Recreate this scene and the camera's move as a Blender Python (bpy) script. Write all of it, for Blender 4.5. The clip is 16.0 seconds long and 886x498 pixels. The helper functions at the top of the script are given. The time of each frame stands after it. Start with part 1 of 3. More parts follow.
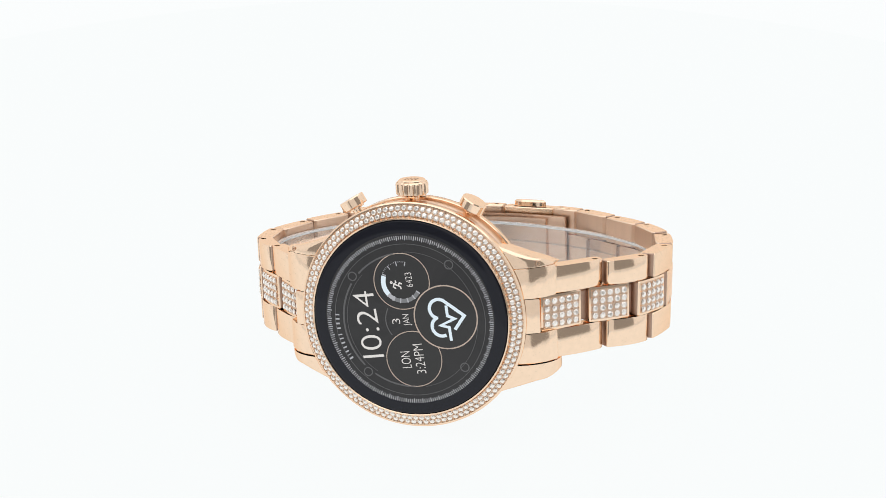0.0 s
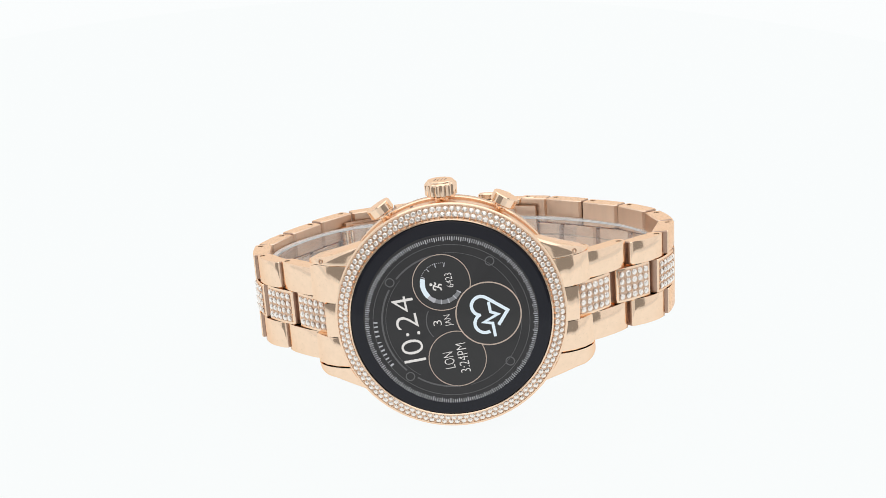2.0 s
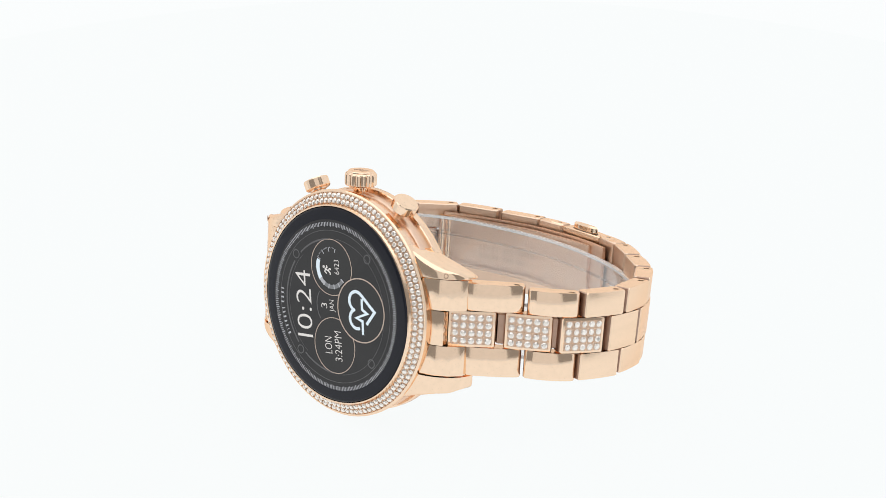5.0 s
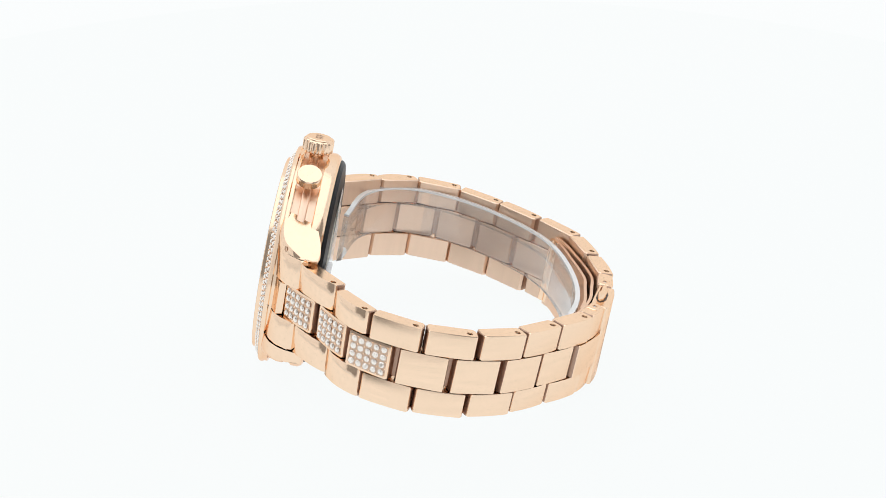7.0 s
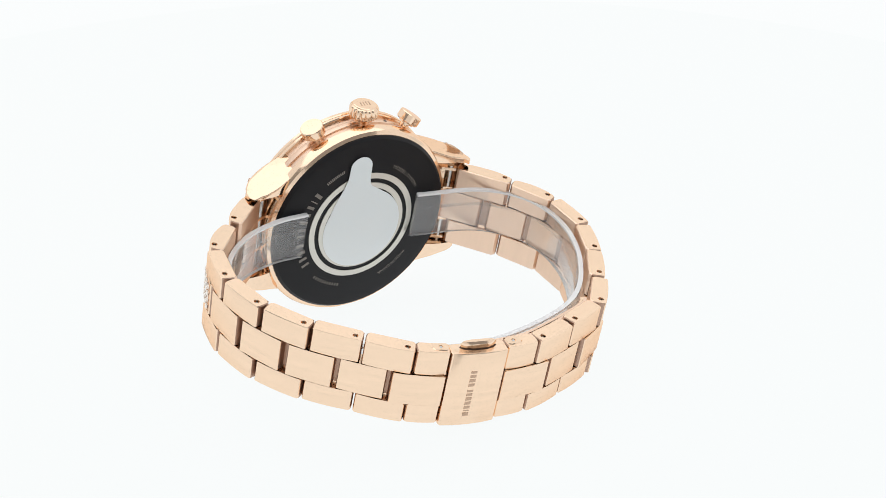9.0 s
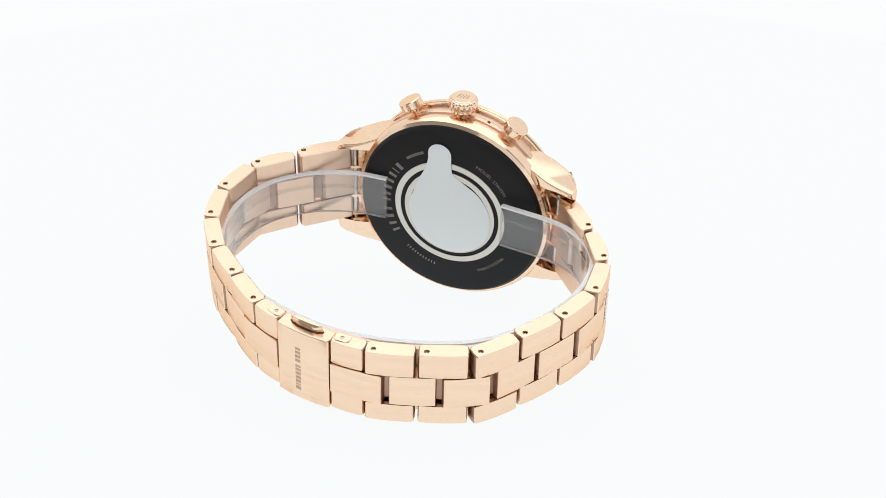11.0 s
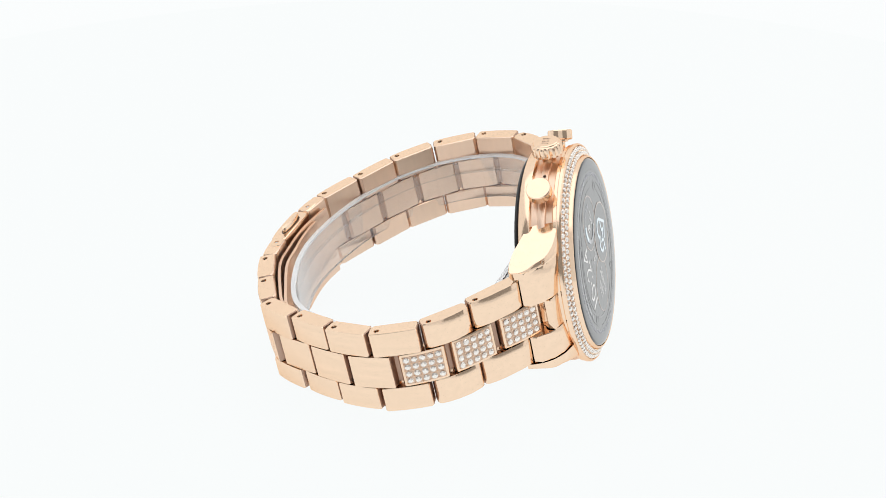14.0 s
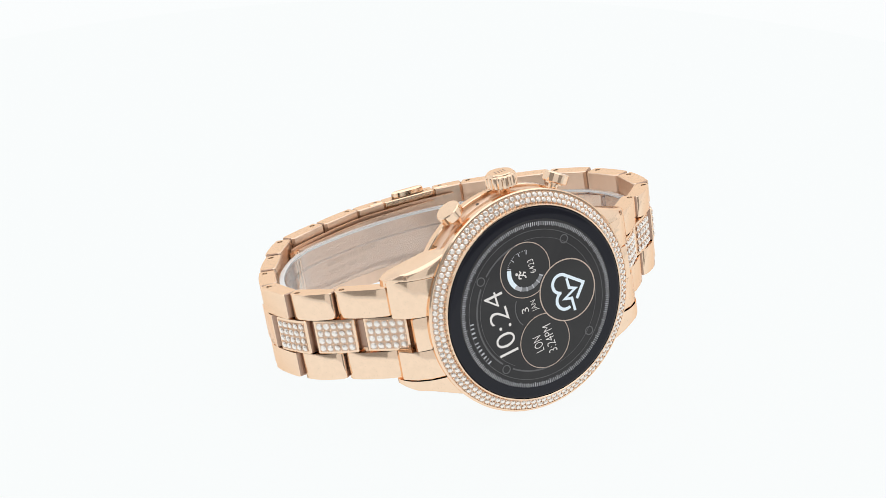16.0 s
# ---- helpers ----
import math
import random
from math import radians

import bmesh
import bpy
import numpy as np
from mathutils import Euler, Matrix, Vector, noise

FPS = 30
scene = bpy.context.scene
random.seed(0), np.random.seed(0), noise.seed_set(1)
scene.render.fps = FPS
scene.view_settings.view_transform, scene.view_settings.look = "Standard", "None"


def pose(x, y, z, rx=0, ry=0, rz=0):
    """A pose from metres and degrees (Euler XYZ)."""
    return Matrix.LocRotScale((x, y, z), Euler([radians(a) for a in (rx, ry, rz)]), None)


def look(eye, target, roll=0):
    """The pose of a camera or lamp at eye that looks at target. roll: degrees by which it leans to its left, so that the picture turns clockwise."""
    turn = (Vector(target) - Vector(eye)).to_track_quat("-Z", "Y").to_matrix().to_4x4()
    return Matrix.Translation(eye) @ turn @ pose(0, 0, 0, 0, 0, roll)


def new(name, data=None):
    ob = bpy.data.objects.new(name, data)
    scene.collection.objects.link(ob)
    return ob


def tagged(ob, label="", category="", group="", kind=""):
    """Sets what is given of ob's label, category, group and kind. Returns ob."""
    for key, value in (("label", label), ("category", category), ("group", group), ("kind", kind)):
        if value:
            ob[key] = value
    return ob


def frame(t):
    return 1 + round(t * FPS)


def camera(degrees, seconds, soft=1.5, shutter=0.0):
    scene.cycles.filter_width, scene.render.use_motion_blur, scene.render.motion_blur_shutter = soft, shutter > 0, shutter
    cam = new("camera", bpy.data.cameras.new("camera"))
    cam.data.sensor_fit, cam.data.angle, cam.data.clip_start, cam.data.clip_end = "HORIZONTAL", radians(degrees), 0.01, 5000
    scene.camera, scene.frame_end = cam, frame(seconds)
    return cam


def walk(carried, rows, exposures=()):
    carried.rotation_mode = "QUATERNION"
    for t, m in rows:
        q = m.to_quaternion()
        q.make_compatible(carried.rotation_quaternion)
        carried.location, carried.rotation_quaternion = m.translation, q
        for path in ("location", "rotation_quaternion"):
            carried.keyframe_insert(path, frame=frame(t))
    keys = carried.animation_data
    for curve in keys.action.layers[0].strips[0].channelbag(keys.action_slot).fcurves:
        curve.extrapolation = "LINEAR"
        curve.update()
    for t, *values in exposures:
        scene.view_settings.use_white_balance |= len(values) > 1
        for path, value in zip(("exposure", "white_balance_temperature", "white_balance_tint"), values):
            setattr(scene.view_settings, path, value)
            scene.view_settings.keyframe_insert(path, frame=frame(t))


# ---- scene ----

MM = 0.001

# camera on a stand in front of the turntable
EYE = Vector((0.0, -0.3443, 0.1821))
AIM = EYE + Vector((0.00485, 0.90508, -0.42521))
cam = camera(24.81, 16.0, soft=0.85)
walk(cam, [(0.0, look(EYE, AIM)), (16.0, look(EYE, AIM))])

# ---- world and light ----
scene.view_settings.exposure = 0.0
world = bpy.data.worlds.new("studio_air")
world.use_nodes = True
world.node_tree.nodes["Background"].inputs[0].default_value = (0.9, 0.95, 1.0, 1)
world.node_tree.nodes["Background"].inputs[1].default_value = 0.05
scene.world = world


def area_lamp(name, eye, target, sx, sy, watts, colour):
    data = bpy.data.lights.new(name, "AREA")
    data.shape, data.size, data.size_y, data.energy, data.color = "RECTANGLE", sx, sy, watts, colour
    ob = new(name, data)
    ob.matrix_world = look(eye, target)
    return ob


# unseen lamp added above to brighten the upper faces
area_lamp("added_overhead_lamp", (0.0, 0.05, 0.98), (0, 0, 0), 1.5, 1.5, 2.5, (1.0, 0.985, 0.96))


# ---- materials ----
def material(name):
    m = bpy.data.materials.new(name)
    m.use_nodes = True
    nt = m.node_tree
    return m, nt, nt.nodes["Principled BSDF"]


def link_nodes(nt, a, b):
    nt.links.new(a, b)


def plain(name, colour, rough=0.5, metal=0.0, emit=None, strength=0.0, ior=1.5, trans=0.0, alpha=1.0):
    m, nt, b = material(name)
    b.inputs["Base Color"].default_value = (*colour, 1)
    b.inputs["Roughness"].default_value = rough
    b.inputs["Metallic"].default_value = metal
    b.inputs["IOR"].default_value = ior
    b.inputs["Transmission Weight"].default_value = trans
    b.inputs["Alpha"].default_value = alpha
    if emit:
        b.inputs["Emission Color"].default_value = (*emit, 1)
        b.inputs["Emission Strength"].default_value = strength
    return m


def rose_gold(name, colour, rough, stretch, bump, wear=0.06):
    """Plated steel: polished or brushed by the stretch of its grain."""
    m, nt, b = material(name)
    n = nt.nodes
    co = n.new("ShaderNodeTexCoord")
    mp = n.new("ShaderNodeMapping")
    mp.inputs["Scale"].default_value = stretch
    fine = n.new("ShaderNodeTexNoise")
    fine.inputs["Scale"].default_value = 900.0
    fine.inputs["Detail"].default_value = 4.0
    big = n.new("ShaderNodeTexNoise")
    big.inputs["Scale"].default_value = 70.0
    big.inputs["Detail"].default_value = 3.0
    link_nodes(nt, co.outputs["Object"], mp.inputs["Vector"])
    link_nodes(nt, mp.outputs["Vector"], fine.inputs["Vector"])
    link_nodes(nt, co.outputs["Object"], big.inputs["Vector"])
    rr = n.new("ShaderNodeMapRange")
    rr.inputs["To Min"].default_value = max(0.02, rough - wear)
    rr.inputs["To Max"].default_value = rough + wear
    link_nodes(nt, big.outputs["Fac"], rr.inputs["Value"])
    link_nodes(nt, rr.outputs["Result"], b.inputs["Roughness"])
    mix = n.new("ShaderNodeMix")
    mix.data_type = "RGBA"
    mix.inputs[6].default_value = (*[c * 0.94 for c in colour], 1)
    mix.inputs[7].default_value = (*[min(1, c * 1.05) for c in colour], 1)
    link_nodes(nt, fine.outputs["Fac"], mix.inputs[0])
    link_nodes(nt, mix.outputs[2], b.inputs["Base Color"])
    b.inputs["Metallic"].default_value = 1.0
    b.inputs["Specular Tint"].default_value = (0.95, 0.76, 0.62, 1)
    bp = n.new("ShaderNodeBump")
    bp.inputs["Strength"].default_value = bump
    bp.inputs["Distance"].default_value = 0.00005
    link_nodes(nt, fine.outputs["Fac"], bp.inputs["Height"])
    link_nodes(nt, bp.outputs["Normal"], b.inputs["Normal"])
    return m


def thin_clear(name, haze, rough, gloss, tint):
    """Clear sheet: see-through, with surface gloss and a little white haze."""
    m, nt, b = material(name)
    n = nt.nodes
    b.inputs["Base Color"].default_value = (0.92, 0.93, 0.95, 1)
    b.inputs["Roughness"].default_value = 0.5
    tr = n.new("ShaderNodeBsdfTransparent")
    tr.inputs[0].default_value = (*tint, 1)
    gl = n.new("ShaderNodeBsdfGlossy")
    gl.inputs["Roughness"].default_value = rough
    lw = n.new("ShaderNodeLayerWeight")
    lw.inputs[0].default_value = 0.5
    fr = n.new("ShaderNodeMapRange")
    fr.interpolation_type = "SMOOTHERSTEP"
    fr.inputs["From Min"].default_value = 0.25
    fr.inputs["From Max"].default_value = 1.15
    fr.inputs["To Min"].default_value = gloss
    fr.inputs["To Max"].default_value = 0.75
    link_nodes(nt, lw.outputs["Facing"], fr.inputs["Value"])
    body = n.new("ShaderNodeMixShader")
    body.inputs[0].default_value = haze if haze > 0.05 else 0.0
    top = n.new("ShaderNodeMixShader")
    link_nodes(nt, tr.outputs[0], body.inputs[1])
    link_nodes(nt, b.outputs[0], body.inputs[2])
    link_nodes(nt, fr.outputs[0], top.inputs[0])
    link_nodes(nt, body.outputs[0], top.inputs[1])
    link_nodes(nt, gl.outputs[0], top.inputs[2])
    link_nodes(nt, top.outputs[0], n["Material Output"].inputs["Surface"])
    return m


GOLD = (0.96, 0.725, 0.54)
M_POLISH = rose_gold("polished_rose_gold", GOLD, 0.12, (1, 1, 1), 0.003, 0.025)
M_BRUSH = rose_gold("brushed_rose_gold", GOLD, 0.24, (0.12, 1.0, 0.12), 0.10, 0.05)
# bed gold darkened: shade between the crystals is put into the colour
M_BED_SHADE = rose_gold("shade_toned_bed_gold", (0.66, 0.48, 0.37), 0.38, (1, 1, 1), 0.05)
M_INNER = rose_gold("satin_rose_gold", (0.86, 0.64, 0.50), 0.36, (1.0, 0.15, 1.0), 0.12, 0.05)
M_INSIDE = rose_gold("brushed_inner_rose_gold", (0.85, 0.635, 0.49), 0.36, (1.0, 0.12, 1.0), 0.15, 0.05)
# gold darkened to paint the shade in the gaps between links
M_GAP_SHADE = rose_gold("gap_shade_rose_gold", (0.50, 0.34, 0.26), 0.45, (1, 1, 1), 0.05, 0.05)
M_STEEL = plain("spring_bar_steel", (0.62, 0.60, 0.58), 0.25, 1.0)
# steel painted dark to stand for shade inside openings
M_HOLE_SHADE = plain("painted_hole_shade_steel", (0.10, 0.07, 0.055), 0.4, 1.0)
M_GEM = plain("foiled_clear_crystal", (0.96, 0.92, 0.87), 0.10, 0.7, ior=2.0)
M_BLACK = plain("black_glass_border", (0.010, 0.011, 0.018), 0.03)
M_BACK = plain("black_ceramic_caseback", (0.010, 0.010, 0.012), 0.42)
M_BACK.node_tree.nodes["Principled BSDF"].inputs["Specular IOR Level"].default_value = 0.2
M_RING = plain("sensor_ring_steel", (0.62, 0.60, 0.55), 0.3, 1.0)
M_PRINT = plain("grey_caseback_print", (0.20, 0.18, 0.16), 0.5)
M_FILM = plain("pale_blue_protective_film", (0.80, 0.86, 0.885), 0.10)
M_CLEAR = thin_clear("clear_plastic", 0.075, 0.08, 0.05, (0.99, 0.99, 0.99))
# white mixed into the clear edge stands for its bright highlights
M_RIM_HIGHLIGHT = thin_clear("highlight_white_plastic_edge", 0.85, 0.12, 0.10, (0.98, 0.98, 0.98))
M_FAINT = plain("faint_etching", (0.76, 0.57, 0.43), 0.5, 1.0)
M_ENGRAVE = plain("engraved_mark", (0.58, 0.41, 0.30), 0.5, 1.0)
M_WHITE_PX = plain("lit_white_pixels", (0.02, 0.02, 0.02), 0.03, emit=(1.0, 0.97, 0.94), strength=0.72)
M_BLUE_PX = plain("lit_pale_blue_pixels", (0.02, 0.02, 0.02), 0.03, emit=(0.80, 0.92, 1.0), strength=0.9)
M_GOLD_PX = plain("lit_gold_pixels", (0.02, 0.02, 0.02), 0.03, emit=(0.75, 0.60, 0.50), strength=0.62)
M_GREY_PX = plain("lit_grey_pixels", (0.02, 0.02, 0.02), 0.03, emit=(0.55, 0.56, 0.60), strength=0.75)
M_BAND_PX = plain("lit_band_grey_pixels", (0.02, 0.02, 0.02), 0.03, emit=(0.5, 0.52, 0.55), strength=0.36)
M_DIM_PX = plain("dim_grey_pixels", (0.02, 0.02, 0.02), 0.03, emit=(0.5, 0.5, 0.52), strength=0.17)


def glazed(m):
    """Lay a clear anti-glare glass over a dark material: faint gloss head on, bright at a slant."""
    nt = m.node_tree
    n = nt.nodes
    b = n["Principled BSDF"]
    b.inputs["Specular IOR Level"].default_value = 0.0
    lw = n.new("ShaderNodeLayerWeight")
    lw.inputs[0].default_value = 0.5
    pw = n.new("ShaderNodeMath")
    pw.operation = "POWER"
    pw.inputs[1].default_value = 4.6
    ma = n.new("ShaderNodeMath")
    ma.operation = "MULTIPLY_ADD"
    ma.inputs[1].default_value = 1.25
    ma.inputs[2].default_value = 0.024
    ma.use_clamp = True
    gl = n.new("ShaderNodeBsdfGlossy")
    gl.inputs["Roughness"].default_value = 0.03
    gl.inputs["Color"].default_value = (1, 1, 1, 1)
    mx = n.new("ShaderNodeMixShader")
    link_nodes(nt, lw.outputs["Facing"], pw.inputs[0])
    link_nodes(nt, pw.outputs[0], ma.inputs[0])
    link_nodes(nt, ma.outputs[0], mx.inputs[0])
    link_nodes(nt, b.outputs[0], mx.inputs[1])
    link_nodes(nt, gl.outputs[0], mx.inputs[2])
    link_nodes(nt, mx.outputs[0], n["Material Output"].inputs["Surface"])
    return m


for px in (M_BLACK, M_WHITE_PX, M_BLUE_PX, M_GOLD_PX, M_GREY_PX, M_BAND_PX, M_DIM_PX):
    glazed(px)


def screen_material():
    m, nt, b = material("lit_display_dark_grey")
    n = nt.nodes
    co = n.new("ShaderNodeTexCoord")
    # angular noise paints a conic sheen into the display's glow
    wv = n.new("ShaderNodeTexNoise")
    wv.inputs["Scale"].default_value = 3.5
    nv = n.new("ShaderNodeVectorMath")
    nv.operation = "NORMALIZE"
    link_nodes(nt, co.outputs["Object"], nv.inputs[0])
    link_nodes(nt, nv.outputs[0], wv.inputs["Vector"])
    ramp = n.new("ShaderNodeValToRGB")
    ramp.color_ramp.elements[0].color = (0.012, 0.012, 0.013, 1)
    ramp.color_ramp.elements[1].color = (0.036, 0.035, 0.034, 1)
    link_nodes(nt, wv.outputs["Fac"], ramp.inputs["Fac"])
    b.inputs["Base Color"].default_value = (0.02, 0.02, 0.022, 1)
    link_nodes(nt, ramp.outputs["Color"], b.inputs["Emission Color"])
    b.inputs["Emission Strength"].default_value = 0.54
    b.inputs["Roughness"].default_value = 0.03
    return m


M_SCREEN = glazed(screen_material())
M_SUB = glazed(plain("lit_subdial_grey", (0.02, 0.02, 0.02), 0.03, emit=(0.022, 0.022, 0.023), strength=0.75))


def sheet_material(name, colour, base, glow, scale):
    """White sheet, its light put in as glow from the sheet itself."""
    m, nt, b = material(name)
    n = nt.nodes
    co = n.new("ShaderNodeTexCoord")
    no = n.new("ShaderNodeTexNoise")
    no.inputs["Scale"].default_value = scale
    link_nodes(nt, co.outputs["Object"], no.inputs["Vector"])
    mix = n.new("ShaderNodeMix")
    mix.data_type = "RGBA"
    mix.inputs[6].default_value = (colour[0] * 0.985, colour[1] * 0.995, colour[2], 1)
    mix.inputs[7].default_value = (*colour, 1)
    link_nodes(nt, no.outputs["Fac"], mix.inputs[0])
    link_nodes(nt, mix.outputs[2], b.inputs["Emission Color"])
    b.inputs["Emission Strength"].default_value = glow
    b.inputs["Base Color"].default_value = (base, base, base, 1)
    b.inputs["Specular IOR Level"].default_value = 0.0
    b.inputs["Roughness"].default_value = 0.7
    return m


# plate glows white over a near-black base, so shadows hardly show on it
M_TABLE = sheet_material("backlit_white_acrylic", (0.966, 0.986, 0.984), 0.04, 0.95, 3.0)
M_SWEEP = sheet_material("glowing_white_sweep", (0.985, 1.0, 1.0), 0.06, 0.925, 3.0)
# unseen surfaces: glow levels added to light the watch and tune its reflections
M_TENT = sheet_material("added_ceiling_glow", (1.0, 0.99, 0.98), 0.3, 0.84, 3.0)
M_SIDE = sheet_material("added_side_glow", (1.0, 0.99, 0.98), 0.22, 0.70, 3.0)
M_FRONT = sheet_material("added_front_glow", (1.0, 0.99, 0.98), 0.25, 0.54, 3.0)
M_DARK = sheet_material("added_dim_corner", (1.0, 0.97, 0.94), 0.12, 0.19, 3.0)
M_ROOM = sheet_material("added_table_glow", (0.97, 0.99, 1.0), 0.22, 0.58, 3.0)


# ---- mesh helpers ----
def part(name, bm, mat, parent, label="", smooth=True, angle=35, inside=None):
    me = bpy.data.meshes.new(name)
    bmesh.ops.recalc_face_normals(bm, faces=bm.faces)
    if smooth:
        for f in bm.faces:
            f.smooth = True
        for e in bm.edges:
            if len(e.link_faces) == 2 and e.calc_face_angle(0) > radians(angle):
                e.smooth = False
    bm.to_mesh(me)
    bm.free()
    me.materials.append(mat)
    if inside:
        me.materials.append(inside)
        me.materials.append(M_GAP_SHADE)
    ob = new(name, me)
    ob.parent = parent
    if label:
        ob["label"] = label
    return ob


def shared(name, me, parent, m):
    ob = new(name, me)
    ob.parent = parent
    ob.matrix_basis = m
    return ob


def v3(p):
    return Vector(p) * MM


def loft(bm, loops, cap0=True, cap1=True, closed=True):
    rows = [[bm.verts.new(v3(p)) for p in lp] for lp in loops]
    n = len(rows[0])
    for a, b in zip(rows, rows[1:]):
        for i in range(n if closed else n - 1):
            bm.faces.new((a[i], a[(i + 1) % n], b[(i + 1) % n], b[i]))
    if cap0:
        bm.faces.new(rows[0])
    if cap1:
        bm.faces.new(rows[-1])
    return rows


def revolve(bm, profile, n=128, centre=(0, 0), axis="z", base=(0, 0, 0), turn=None):
    """Closed ring from (radius, height) points."""
    loops = []
    for r, h in profile:
        lp = []
        for i in range(n):
            a = 2 * math.pi * i / n
            p = Vector((r * math.cos(a), r * math.sin(a), h))
            if turn:
                p = turn @ p
            lp.append(p + Vector(base))
        loops.append(lp)
    return loops


def ring_bm(profile, n=160, base=(0, 0, 0), turn=None, solid=False):
    bm = bmesh.new()
    loops = revolve(bm, profile, n, base=base, turn=turn)
    if solid:
        loft(bm, loops)
    else:
        loft(bm, loops + [loops[0]], False, False)
        bmesh.ops.remove_doubles(bm, verts=bm.verts, dist=1e-7)
    return bm


def shrink(poly, d):
    cx = sum(p[0] for p in poly) / len(poly)
    cy = sum(p[1] for p in poly) / len(poly)
    hx = max(abs(p[0] - cx) for p in poly)
    hy = max(abs(p[1] - cy) for p in poly)
    return [(cx + (x - cx) * (1 - d / hx), cy + (y - cy) * (1 - d / hy)) for x, y in poly]


def prism(poly, y0, y1, place, ch=0.22, hole=None, depth=0.8):
    """A profile (s, r) drawn along y, with chamfered ends and perhaps a pin hole in its upper end."""
    bm = bmesh.new()
    small = shrink(poly, ch)
    loops = [(small, y0), (poly, y0 + ch), (poly, y1 - ch), (small, y1)]
    rows = loft(bm, [[place(s, y, r) for s, r in pl] for pl, y in loops], True, hole is None)
    # inner faces: darker brushed gold; end faces: the gap shade colour
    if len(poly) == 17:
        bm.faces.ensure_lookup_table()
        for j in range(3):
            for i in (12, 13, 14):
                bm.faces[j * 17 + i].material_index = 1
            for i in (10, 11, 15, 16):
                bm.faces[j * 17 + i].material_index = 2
    if hole:
        hs, hr, rad = hole
        n = 14
        top = [bm.verts.new(v3(place(hs + rad * math.cos(2 * math.pi * i / n), y1, hr + rad * math.sin(2 * math.pi * i / n)))) for i in range(n)]
        low = [bm.verts.new(v3(place(hs + rad * math.cos(2 * math.pi * i / n), y1 - depth, hr + rad * math.sin(2 * math.pi * i / n)))) for i in range(n)]
        for i in range(n):
            bm.faces.new((top[i], top[(i + 1) % n], low[(i + 1) % n], low[i]))
        bm.faces.new(low)
        bm.edges.ensure_lookup_table()
        edges = [bm.edges.get((top[i], top[(i + 1) % n])) for i in range(n)]
        last = rows[-1]
        edges += [bm.edges.get((last[i], last[(i + 1) % len(last)])) for i in range(len(last))]
        bmesh.ops.triangle_fill(bm, edges=edges, use_beauty=True)
    return bm


def bar(bm, p, q, width, z, thick=0.02, up=Vector((0, 0, 1))):
    """A flat bar from p to q (mm, in the plane z)."""
    p, q = Vector((*p, z)), Vector((*q, z))
    d = (q - p).normalized()
    s = up.cross(d) * width / 2
    loft(bm, [[p + s, p - s, q - s, q + s], [p + s + up * thick, p - s + up * thick, q - s + up * thick, q + s + up * thick]])


def stroke(bm, pts, width, z, closed=False, thick=0.02):
    """A ribbon of one width along points in the plane z."""
    n = len(pts)
    left, right = [], []
    for i in range(n):
        a = Vector(pts[(i - 1) % n] if closed or i else pts[0])
        b = Vector(pts[(i + 1) % n] if closed or i < n - 1 else pts[-1])
        p = Vector(pts[i])
        d1, d2 = (p - a), (b - p)
        d1 = d1.normalized() if d1.length > 1e-6 else d2.normalized()
        d2 = d2.normalized() if d2.length > 1e-6 else d1
        m = (d1 + d2).normalized()
        nn = Vector((-m.y, m.x)) * (width / 2) / max(0.45, m.dot(d1))
        left.append(p + nn)
        right.append(p - nn)
    low = [[(*l, z), (*r, z), (*r, z + thick), (*l, z + thick)] for l, r in zip(left, right)]
    if closed:
        low.append(low[0])
    loft(bm, low, not closed, not closed)
    bmesh.ops.remove_doubles(bm, verts=bm.verts, dist=1e-8)


